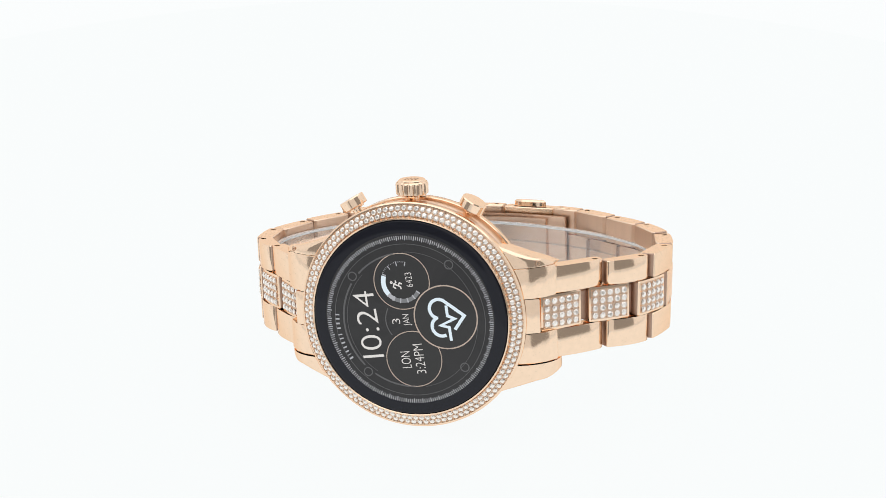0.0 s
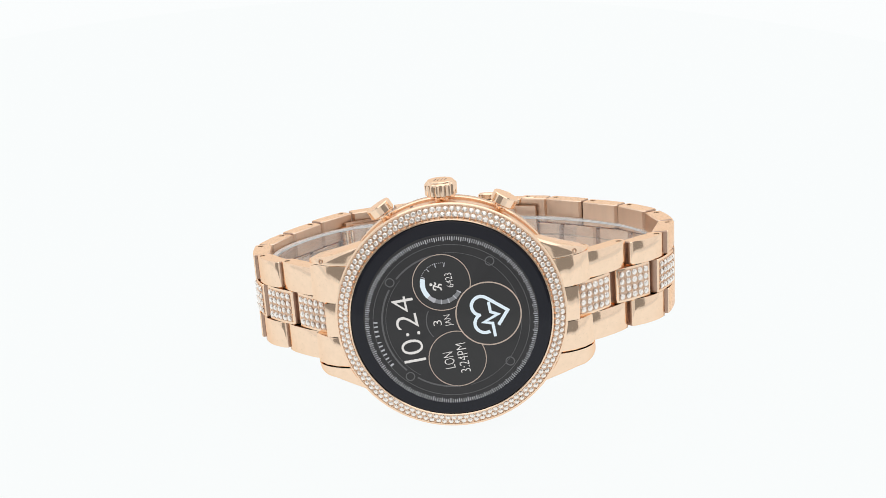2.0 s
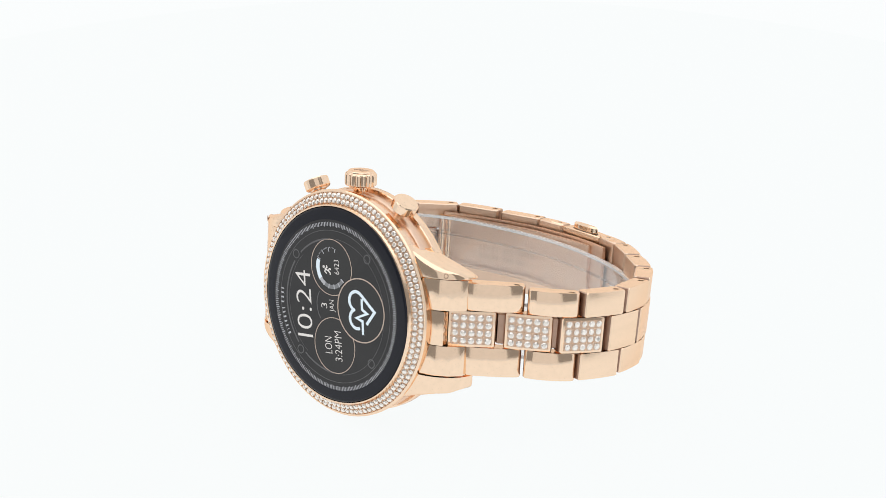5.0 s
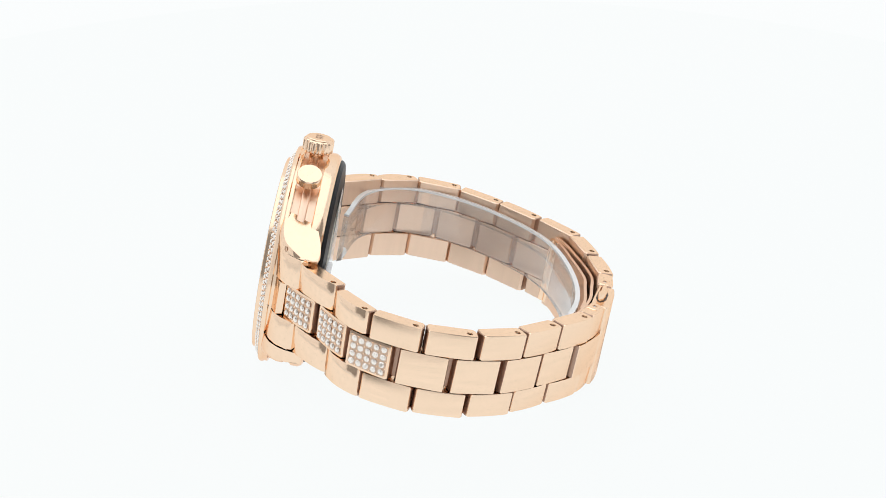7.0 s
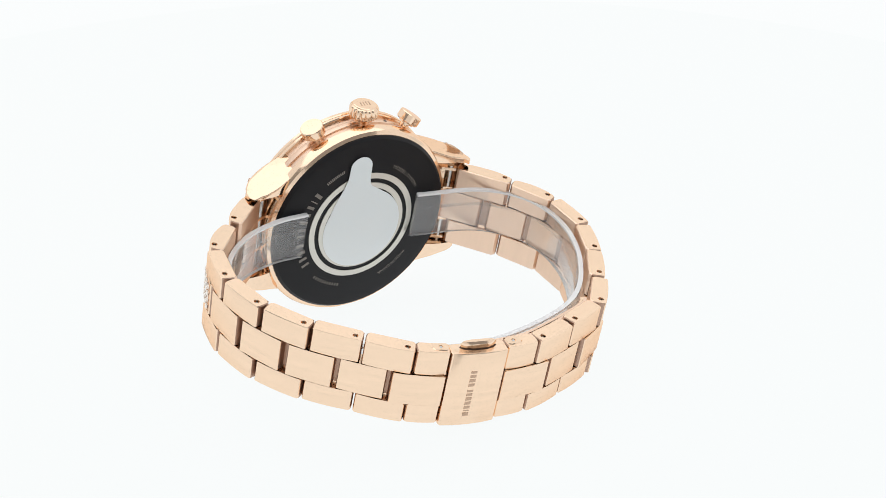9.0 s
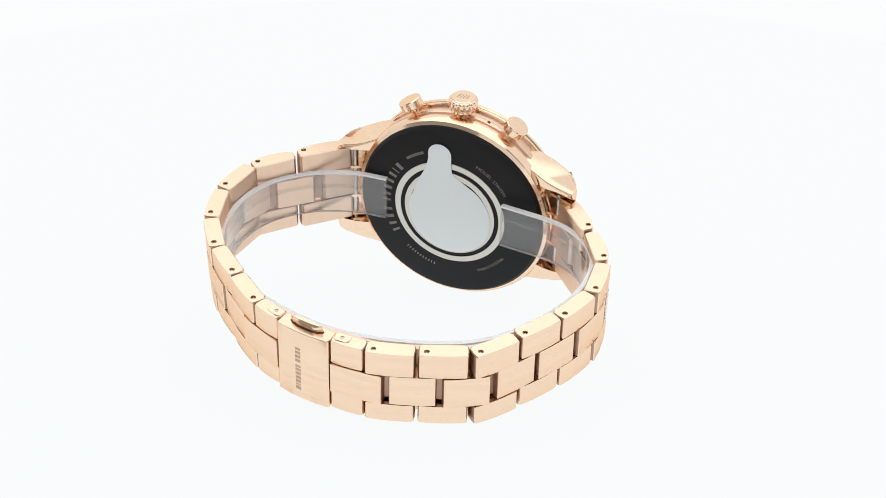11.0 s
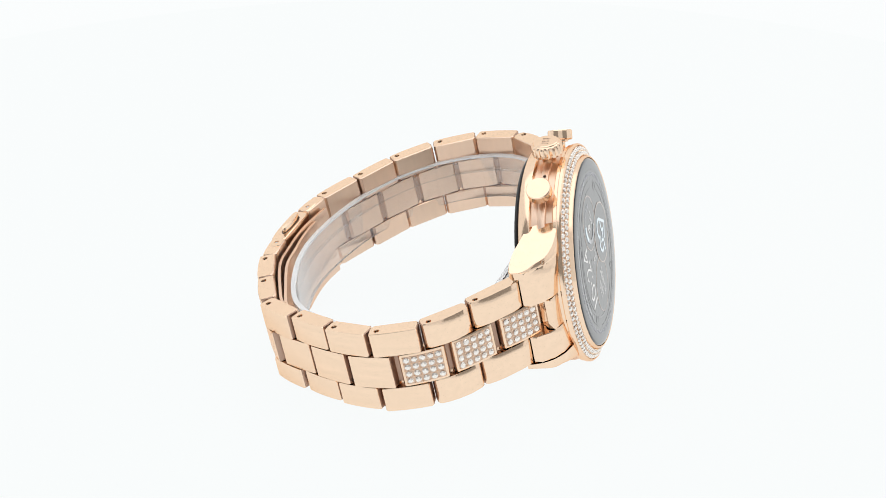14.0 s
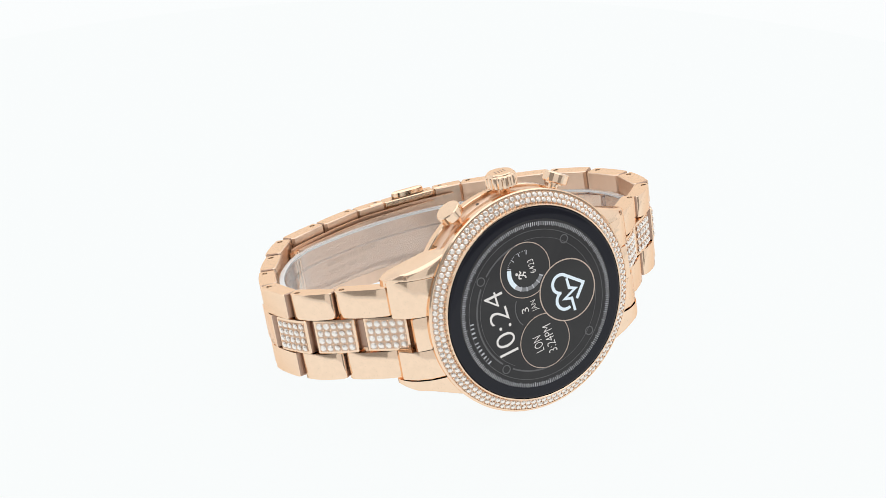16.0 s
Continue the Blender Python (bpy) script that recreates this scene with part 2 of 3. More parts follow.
# ---- setting ----
def setting():
    # table beyond the plate is out of view; its glow brightens the links
    bm = bmesh.new()
    bmesh.ops.create_circle(bm, cap_ends=True, segments=96, radius=30.0, matrix=Matrix.Translation((0, 0, -0.016)))
    tagged(part("ground", bm, M_ROOM, None), "unseen table surface with added glow", "ground", kind="structure")
    # white sweep under the far side of the turntable, rising behind it; its white is put in as glow
    bm = bmesh.new()
    line = [(100 + 60 * i, -13.0) for i in range(11)]
    line += [(700 + 300 * math.sin(radians(a)), 287 - 300 * math.cos(radians(a))) for a in range(10, 91, 10)] + [(1000, 1500)]
    loft(bm, [[(x, y, z) for y, z in line] + [(x, y + 3, z - 2.5) for y, z in line[::-1]] for x in (-750, 750)])
    tagged(part("backdrop", bm, M_SWEEP, None), "seamless white studio sweep with glow of its own", "backdrop", kind="structure")
    # unseen walls added around the watch; their glow and dim corners shape its reflections
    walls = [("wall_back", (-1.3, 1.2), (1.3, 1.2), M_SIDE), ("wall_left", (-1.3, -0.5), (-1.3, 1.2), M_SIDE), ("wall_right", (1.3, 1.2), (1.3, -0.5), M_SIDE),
             ("dim_panel_left", (-0.55, -1.3), (-1.3, -0.5), M_DARK), ("dim_panel_right", (1.3, -0.5), (0.55, -1.3), M_DARK), ("front_glow_panel", (0.55, -1.3), (-0.55, -1.3), M_FRONT)]
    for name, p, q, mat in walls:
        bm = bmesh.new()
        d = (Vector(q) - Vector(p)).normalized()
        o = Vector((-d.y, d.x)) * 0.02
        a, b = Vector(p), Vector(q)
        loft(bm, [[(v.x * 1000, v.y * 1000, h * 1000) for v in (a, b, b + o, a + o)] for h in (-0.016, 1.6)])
        tagged(part(name, bm, mat, None, smooth=False), "unseen wall with added glow, placed for reflections", "wall", kind="structure")
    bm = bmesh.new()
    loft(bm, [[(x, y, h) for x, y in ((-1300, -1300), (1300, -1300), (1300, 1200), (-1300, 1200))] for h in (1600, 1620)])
    tagged(part("ceiling", bm, M_TENT, None, smooth=False), "unseen glowing ceiling added to light the watch", "ceiling", kind="structure")


setting()

turntable = new("turntable")
tagged(turntable, "round white backlit acrylic turntable plate under the watch", "turntable")
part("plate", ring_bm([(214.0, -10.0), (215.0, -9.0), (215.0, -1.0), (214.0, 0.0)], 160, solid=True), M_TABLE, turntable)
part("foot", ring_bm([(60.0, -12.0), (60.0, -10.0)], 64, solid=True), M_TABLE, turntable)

# ---- the watch: x towards six o'clock, y towards the crown, z out of the dial, in millimetres ----
watch = new("smartwatch")
tagged(watch, "rose gold smartwatch with crystal bezel, lying on its side", "watch")


GLASS = 0.25


def case_parts():
    case = part("case", ring_bm([(17.6, -1.6), (20.15, -1.6), (20.3, -1.75), (20.3, -2.95), (20.15, -3.1), (19.2, -3.1), (19.2, -7.3), (20.15, -7.3), (20.3, -7.45), (20.3, -8.7),
                                 (19.95, -9.4), (19.3, -9.75), (17.6, -9.4)], 192), M_POLISH, watch)
    part("channel", ring_bm([(19.1, -3.12), (19.7, -3.12), (19.7, -4.45), (20.0, -4.55), (20.05, -4.65), (20.05, -5.75), (20.0, -5.85), (19.7, -5.95), (19.7, -7.28), (19.1, -7.28)], 192), M_INNER, case, "satin rose gold channel round the case side")
    bezel = part("bezel", ring_bm([(17.7, -2.0), (17.7, 0.08), (17.8, 0.16), (17.98, 0.06), (18.16, -0.62), (20.0, -1.64), (20.1, -1.44), (20.3, -1.46), (20.5, -1.72),
                                   (20.5, -2.2), (20.35, -2.4)], 192), M_POLISH, watch, "polished rose gold bezel ring set with crystals")
    # dark bed on the slope carries the shade between crystals
    part("gem_bed", ring_bm([(18.17, -0.69), (18.17, -0.6), (19.99, -1.6), (19.99, -1.69)], 192), M_BED_SHADE, bezel)
    gem = gem_mesh(0.475)
    slope = math.atan2(1.0, 1.82)
    for row, (r, z, off) in enumerate(((18.64, -0.84, 0.0), (19.54, -1.33, 0.5))):
        for i in range(108):
            a = 2 * math.pi * (i + off) / 108
            m = Matrix.Rotation(a, 4, "Z") @ Matrix.Translation(v3((r, 0, z))) @ Matrix.Rotation(slope, 4, "Y") @ Matrix.Rotation(random.uniform(0, 3), 4, "Z") @ Matrix.Rotation(random.uniform(-0.16, 0.16), 4, "X")
            shared("crystal", gem, bezel, m)
    for r, z, off in ((18.27, -0.62, 0.5), (19.1, -1.06, 0.25), (19.1, -1.06, 0.75), (19.9, -1.5, 0.0)):
        bmb = bmesh.new()
        for i in range(108):
            a = 2 * math.pi * (i + off) / 108
            add_bead(bmb, (r * math.cos(a), r * math.sin(a), z), 0.16)
        tagged(part("beaded_setting", bmb, M_POLISH, bezel), kind="stuff")
    part("caseback", ring_bm([(19.25, -9.3), (19.2, -10.0), (18.7, -10.5), (17.0, -10.78), (0.05, -10.95), (0.05, -9.3)], 160), M_BACK, watch, "glossy black caseback with sensor ring")
    part("cover_glass", ring_bm([(17.69, -1.0), (17.69, GLASS - 0.45), (17.6, GLASS - 0.2), (17.4, GLASS - 0.05), (17.1, GLASS), (15.4, GLASS), (15.4, -1.0)], 160), M_BLACK, watch, "flat glass with a black border")
    # sound hole beside the crown, a disc painted dark for the shade inside
    tm = Matrix.Rotation(radians(-90), 3, "X")
    t = Matrix.Rotation(radians(16.0), 3, "Z")
    part("sound_hole_shade", ring_bm([(0.32, 0.0), (0.32, 0.03)], 16, base=t @ Vector((0, 20.1, -5.2)), turn=t @ tm, solid=True), M_HOLE_SHADE, watch)


def gem_mesh(r):
    bm = bmesh.new()
    n = 8
    lp = []
    for rad, h in ((0.35 * r, -0.35 * r), (r, 0.0), (r, 0.10 * r), (0.80 * r, 0.36 * r), (0.52 * r, 0.52 * r)):
        lp.append([(rad * math.cos(2 * math.pi * (i + (0.5 if 0.3 * r < h < 0.5 * r else 0)) / n), rad * math.sin(2 * math.pi * (i + (0.5 if 0.3 * r < h < 0.5 * r else 0)) / n), h) for i in range(n)])
    loft(bm, lp)
    me = bpy.data.meshes.new("crystal")
    bmesh.ops.recalc_face_normals(bm, faces=bm.faces)
    bm.to_mesh(me)
    bm.free()
    me.materials.append(M_GEM)
    return me


def add_bead(bm, p, r):
    bmesh.ops.create_icosphere(bm, subdivisions=1, radius=r * MM, matrix=Matrix.Translation(v3(p)))


def knob(name, angle, radial, z, profile, teeth=0, mat=None, label=""):
    """A crown or pusher, turned about its own radial axis."""
    tm = Matrix.Rotation(radians(angle), 3, "Z") @ Matrix.Rotation(radians(-90), 3, "X")
    base = Matrix.Rotation(radians(angle), 3, "Z") @ Vector((0, radial, z))
    bm = bmesh.new()
    n = teeth * 6 if teeth else 48
    loops = []
    for r, h, tooth in profile:
        lp = []
        for i in range(n):
            a = 2 * math.pi * i / n
            rr = r - (tooth * (1.0, 0.75, 0.1, 0, 0, 0.1)[i % 6] if teeth else 0)
            lp.append(tm @ Vector((rr * math.cos(a), rr * math.sin(a), h)) + base)
        loops.append(lp)
    loft(bm, loops)
    return part(name, bm, mat or M_POLISH, watch, label), tm, base


def controls():
    crown, tm, base = knob("crown", 0.3, 19.8, -5.2, [(1.3, -0.3, 0), (1.3, 1.3, 0), (2.6, 1.35, 0.12), (2.85, 1.55, 0.22), (2.88, 3.2, 0.22), (2.74, 3.5, 0.16),
                           (2.52, 3.68, 0.04), (2.40, 3.72, 0), (2.36, 3.9, 0), (2.2, 4.02, 0), (0.4, 4.05, 0)], 16, label="fluted rose gold crown")
    bm = bmesh.new()
    for x in (-0.9, -0.3, 0.3, 0.9):
        bar(bm, (x - 0.15, -0.65), (x + 0.15, 0.65), 0.22, 4.045, 0.03)
    bm.transform(Matrix.Translation(base * MM) @ tm.to_4x4())
    part("emblem", bm, M_ENGRAVE, crown, "engraved emblem of plain bars")
    for ang in (29.8, -29.0):
        knob("pusher", ang, 19.7, -5.2, [(0.9, -0.8, 0), (0.9, 1.3, 0), (1.5, 1.35, 0), (1.5, 1.6, 0), (2.1, 1.65, 0), (2.3, 1.85, 0), (2.3, 3.3, 0), (2.15, 3.5, 0), (0.5, 3.55, 0)], label="round rose gold push button")
        tm = Matrix.Rotation(radians(ang), 3, "Z") @ Matrix.Rotation(radians(-90), 3, "X")
        part("pusher_collar", ring_bm([(0.92, 0.4), (1.3, 0.4), (1.3, 0.62), (0.92, 0.62)], 32, base=Matrix.Rotation(radians(ang), 3, "Z") @ Vector((0, 19.0, -5.2)), turn=tm), M_ENGRAVE, watch)


def catmull(pts, n):
    out = []
    p = [Vector(q) for q in pts]
    p = [2 * p[0] - p[1]] + p + [2 * p[-1] - p[-2]]
    for i in range(1, len(p) - 2):
        for k in range(n):
            t = k / n
            a, b, c, d = p[i - 1:i + 3]
            out.append(0.5 * (2 * b + (c - a) * t + (2 * a - 5 * b + 4 * c - d) * t * t + (3 * b - a - 3 * c + d) * t ** 3))
    out.append(p[-2])
    return out


LUG_TOP = [(12.5, -2.0), (16.5, -2.0), (19.0, -2.3), (21.3, -3.2), (23.2, -4.7), (24.4, -6.5), (24.9, -8.3)]
LUG_LOW = [(24.95, -9.2), (24.3, -9.95), (22.2, -10.1), (19.6, -9.8), (17.3, -9.1), (15.0, -8.4), (12.5, -8.1)]


SEAM = {1: 8.9, -1: 10.3}
LUG_FALL = {(1, 1): 4.3, (-1, 1): 3.2, (1, -1): 3.2, (-1, -1): 4.2}


def lugs():
    for sx in (1, -1):
        for sy in (1, -1):
            bm = bmesh.new()
            prof = [tuple(q) for q in catmull(LUG_TOP, 4)] + [tuple(q) for q in catmull(LUG_LOW, 3)]

            def outer(x):
                return 14.9 - LUG_FALL[sx, sy] * min(1, max(0, (x - 12.5) / 9.5)) ** 0.7 - 1.3 * max(0, (x - 22) / 3) ** 2


            def flank(drop, inset):
                """The profile, its front edge falling away towards the tip."""
                n_top = 4 * (len(LUG_TOP) - 1) + 1
                pts = [(x, z - drop * min(1, max(0, (x - 13.0) / 7.0)) * max(0.25, 1 - max(0, x - 21.0) / 4.5)) if i < n_top else (x, z) for i, (x, z) in enumerate(prof)]
                return shrink(pts, inset)

            tilt = 0.0 if sy < 0 else 1.0 if sx > 0 else 0.5
            loops = []
            for pl, fy in ((prof, lambda x: SEAM[sx] if sy > 0 else 8.62), (flank(0.0, 0.0), lambda x: outer(x) - 1.0), (flank(0.2, 0.02), lambda x: outer(x) - 0.5), (flank(0.5, 0.06), lambda x: outer(x) - 0.2),
                           (flank(0.85, 0.12), lambda x: outer(x) - 0.04), (flank(1.1, 0.18), outer)):
                loops.append([(sx * x, sy * (fy(x) if pl is prof else max(fy(x) - tilt * max(0.0, -z - 3.0) / 7.0, 9.0)), z) for x, z in pl])
            loft(bm, loops)
            lug = part("lug", bm, M_POLISH, watch)
            # small engraved oval on the front of the upper lugs
            if sy < 0:
                continue
            bm = bmesh.new()
            a = radians(-38)
            oval = [(0.42 * math.cos(2 * math.pi * i / 20), 0.5 * math.sin(2 * math.pi * i / 20)) for i in range(20)]
            loops = []
            for scale, lift in ((1.0, 0.0), (1.0, 0.12), (0.66, 0.12), (0.66, 0.0)):
                loops.append([(sx * (22.35 + p * scale * math.cos(a) - lift * math.sin(a)), sy * (SEAM[sx] + 0.62 + q * scale), -3.98 + p * scale * math.sin(a) + lift * math.cos(a)) for p, q in oval])
            loft(bm, loops + [loops[0]], False, False)
            part("engraved_oval", bm, M_ENGRAVE, lug)
        # end piece between the lugs: two sides and a middle
        endl = None
        for name, y0, y1, cut, lift in (("end_link_side", 3.3, SEAM[sx] - 0.16, 24.75, -0.06), ("end_link_side", -8.42, -3.08, 24.75, -0.06), ("end_link_middle", -2.95, 3.17, 22.5, -0.12)):
            top = [(x, z + lift - 0.05) for x, z in LUG_TOP if x < cut - 0.1]
            low = [(cut, top[-1][1] - 0.5), (cut - 0.2, top[-1][1] - 1.7), (20.5, -6.6), (17.5, -5.2)]
            poly = [(sx * x, z) for x, z in top[1:] + low]
            part(name, prism(poly, y0, y1, lambda s, y, r: (s, y, r), 0.18), M_POLISH, watch)
        # spring bar seen from behind
        bm = bmesh.new()
        loft(bm, [[(sx * 21.6 + 0.6 * math.cos(a), y, -7.9 + 0.6 * math.sin(a)) for a in [2 * math.pi * i / 12 for i in range(12)]] for y in (-8.6, 8.6)])
        part("spring_bar", bm, M_STEEL, watch)
        bm = bmesh.new()
        frame_poly = ((19.6, -6.2), (22.6, -7.4), (22.9, -8.6), (22.2, -8.9), (19.6, -7.6))
        for y0 in (3.2, 7.6, -3.8, -8.2):
            loft(bm, [[(sx * x, y, z) for x, z in frame_poly] for y in (y0, y0 + 0.6)])
        part("end_link_bracket", bm, M_BRUSH, watch)


# ---- bracelet line in the plane of x and z ----
PINS_12 = [(-29.93, -15.14), (-35.4, -22.59), (-36.94, -31.84), (-34.15, -40.68), (-29.46, -48.61), (-23.93, -56.37), (-15.26, -60.2), (-6.18, -62.86)]
PINS_6 = [(30.47, -13.32), (37.45, -19.67), (40.03, -28.64), (38.53, -37.86), (33.69, -46.05), (26.86, -52.28), (19.64, -58.07)]
# height of each link's upper end
TOP_12 = (8.53, 7.91, 7.40, 6.97, 6.85, 6.69, 6.62, 6.38)
TOP_6 = (8.23, 7.44, 7.15, 6.84, 6.71, 6.57, 6.44)
LINE = [(-23.3, -8.3)] + PINS_12 + [(0.36, -62.9), (7.2, -62.4), (14.1, -60.6)] + PINS_6[::-1] + [(24.2, -7.6)]


class Track:
    def __init__(self, pts, n=24):
        self.p = catmull(pts, n)
        self.s = [0.0]
        for a, b in zip(self.p, self.p[1:]):
            self.s.append(self.s[-1] + (b - a).length)
        self.n = n

    def at(self, s):
        s = min(max(s, 0.0), self.s[-1])
        lo, hi = 0, len(self.s) - 1
        while hi - lo > 1:
            mid = (lo + hi) // 2
            if self.s[mid] <= s:
                lo = mid
            else:
                hi = mid
        f = (s - self.s[lo]) / (self.s[hi] - self.s[lo])
        return self.p[lo].lerp(self.p[hi], f)

    def frame_at(self, s, span=3.6):
        t = (self.at(s + span) - self.at(s - span)).normalized()
        return self.at(s), t, Vector((t.y, -t.x))


TRACK = Track(LINE)


def sag(z):
    """The bracelet hangs a little lower towards its clasp."""
    return -2.0 * max(0.0, (-12.0 - z)) / 50.0


def half_width(z):
    return 9.0 - 1.4 * min(1.0, max(0.0, (-13.0 - z) / 49.0))


INSET = 0.5


def placer(s, flip):
    """Local (along, y, outwards) to watch space; along points away from the case."""
    c, t, nrm = TRACK.frame_at(s)
    if flip:
        t = -t
    mid = Vector((0.0, -30.0))
    if (c - mid).dot(nrm) < 0:
        nrm = -nrm
    lean = 0.045 * min(1.0, max(0.0, (c.x - 6.0) / 22.0))

    def place(a, y, r):
        q = c + t * a + nrm * (r - INSET + lean * (y - 7.0))
        return (q.x, y + sag(q.y), q.y)
    return place, c


MID = (-3.08, 3.3)


def link_profile(length, thick, crown=0.35, round=0.22):
    h, t = length / 2, thick / 2
    out = [(-h + 0.06, t - crown - round), (-h + round, t - crown)]
    for i in range(1, 8):
        a = -1 + 2 * i / 8
        out.append((a * (h - round), t - crown * a * a))
    out += [(h - round, t - crown), (h - 0.06, t - crown - round), (h, 0.0), (h - 0.1, -t + 0.5), (h - 0.55, -t), (-h + 0.55, -t), (-h + 0.1, -t + 0.5), (-h, 0.0)]
    return out


def gem_link(place, y0, y1, length):
    """A middle link with a shade-toned bed laid on it and rows of crystals."""
    poly = link_profile(length, 3.1, 0.3)
    body = part("crystal_link", prism(poly, y0, y1, place, 0.18), M_POLISH, watch, "rose gold link paved with clear crystals", inside=M_INSIDE)
    bm = bmesh.new()
    hl, hy = length / 2 - 0.62, (y1 - y0) / 2 - 0.42
    ym = (y0 + y1) / 2
    grid = [[place(-hl + 2 * hl * i / 6, ym + sgn * hy, 1.57 - 0.3 * ((-1 + i / 3) * 0.86) ** 2) for i in range(7)] for sgn in (-1, 1)]
    low = [[place(-hl + 2 * hl * i / 6, ym + sgn * hy, 1.2) for i in range(7)] for sgn in (-1, 1)]
    loft(bm, [[grid[0][i], grid[1][i], low[1][i], low[0][i]] for i in range(7)])
    part("gem_bed", bm, M_BED_SHADE, body)
    nx, ny = 5, 4
    for i in range(nx):
        for j in range(ny):
            a = -hl + 2 * hl * (i + 0.5) / nx
            y = ym - hy + 2 * hy * (j + 0.5) / ny
            r = 1.60 - 0.3 * (a / hl * 0.86) ** 2
            c, e, f = Vector(place(a, y, r)), Vector(place(a + 0.1, y, r)), Vector(place(a, y, r + 0.1))
            xx, zz = (e - c).normalized(), (f - c).normalized()
            yy = zz.cross(xx).normalized()
            m = Matrix((xx, yy, xx.cross(yy))).transposed().to_4x4()
            m = m @ Matrix.Rotation(random.uniform(0, 3), 4, "Z") @ Matrix.Rotation(random.uniform(-0.16, 0.16), 4, "X")
            m.translation = c * MM
            shared("crystal", GEM_LINK, body, m)
    bmb = bmesh.new()
    for i in range(nx + 1):
        for j in range(ny + 1):
            a = -hl + 2 * hl * i / nx
            y = ym - hy + 2 * hy * j / ny
            add_bead(bmb, place(a * 0.97, ym + (y - ym) * 0.95, 1.60 - 0.3 * (a / hl * 0.86) ** 2), 0.15)
    tagged(part("beaded_setting", bmb, M_POLISH, body), kind="stuff")


def bracelet():
    n = TRACK.n
    for flip, count in ((False, 8), (True, 7)):
        for k in range(count):
            idx = (1 + k) if not flip else (len(LINE) - 2 - k)
            s = TRACK.s[idx * n]
            away = -1 if flip else 1
            place, c = placer(s - away * 3.0, flip)
            hw = half_width(c.y)
            top = (TOP_6[k] if flip else TOP_12[k]) - sag(LINE[idx][1])
            poly = link_profile(8.95, 3.3, 0.75, 0.4) if k < 2 else link_profile(8.95, 3.3, 0.24)
            if k == 0:
                poly = [(a - 2.1 if a < 0 else a, r) for a, r in poly]
            for y0, y1, hole in ((MID[1] + 0.13, top, (3.0, 0.35, 0.52)), (-hw + 0.65, -3.2, None)):
                part("side_link", prism(poly, y0, y1, place, 0.17, hole), M_BRUSH if k > 1 else M_POLISH, watch, inside=M_INSIDE)
            bm = bmesh.new()
            loft(bm, [[place(3.0 + 0.30 * math.cos(a), y, 0.35 + 0.30 * math.sin(a)) for a in [2 * math.pi * i / 10 for i in range(10)]] for y in (-hw + 1.0, top - 0.35)])
            part("link_pin", bm, M_STEEL, watch)
            bm = bmesh.new()
            loft(bm, [[place(-3.2 + 0.45 * math.cos(a), y, 0.45 * math.sin(a)) for a in [2 * math.pi * i / 10 for i in range(10)]] for y in (-hw + 1.9, top - 1.4)])
            part("link_pin", bm, M_STEEL, watch)
            # added block that fills the gap between middle links and darkens it
            block_poly = [(-0.9, -1.15), (0.9, -1.15), (1.0, -0.6), (0.7, 0.25), (-0.7, 0.25), (-1.0, -0.6)]
            part("gap_block", prism([(a + 0.8, r) for a, r in block_poly], MID[0] + 0.5, MID[1] - 0.5, place, 0.1), M_GAP_SHADE, watch)
        for k in range(-1, count):
            idx = (1 + k) if not flip else (len(LINE) - 2 - k)
            away = -1 if flip else 1
            s = TRACK.s[(idx if k >= 0 else (1 if not flip else len(LINE) - 2)) * n] + away * (2.4 if k >= 0 else -7.4)
            place, c = placer(s, flip)
            if k < 2:
                gem_link(place, *MID, 8.45)
            else:
                length = 8.5
                if k == count - 1:
                    edge = (TRACK.s[9 * n] + TRACK.s[11 * n]) / 2 - away * 5.5
                    length = abs(edge - s) + 4.3
                    place, c = placer((edge + s - away * 4.3) / 2, flip)
                part("middle_link", prism(link_profile(length, 3.2, 0.14, 0.16), *MID, place, 0.12), M_BRUSH, watch, inside=M_INSIDE)


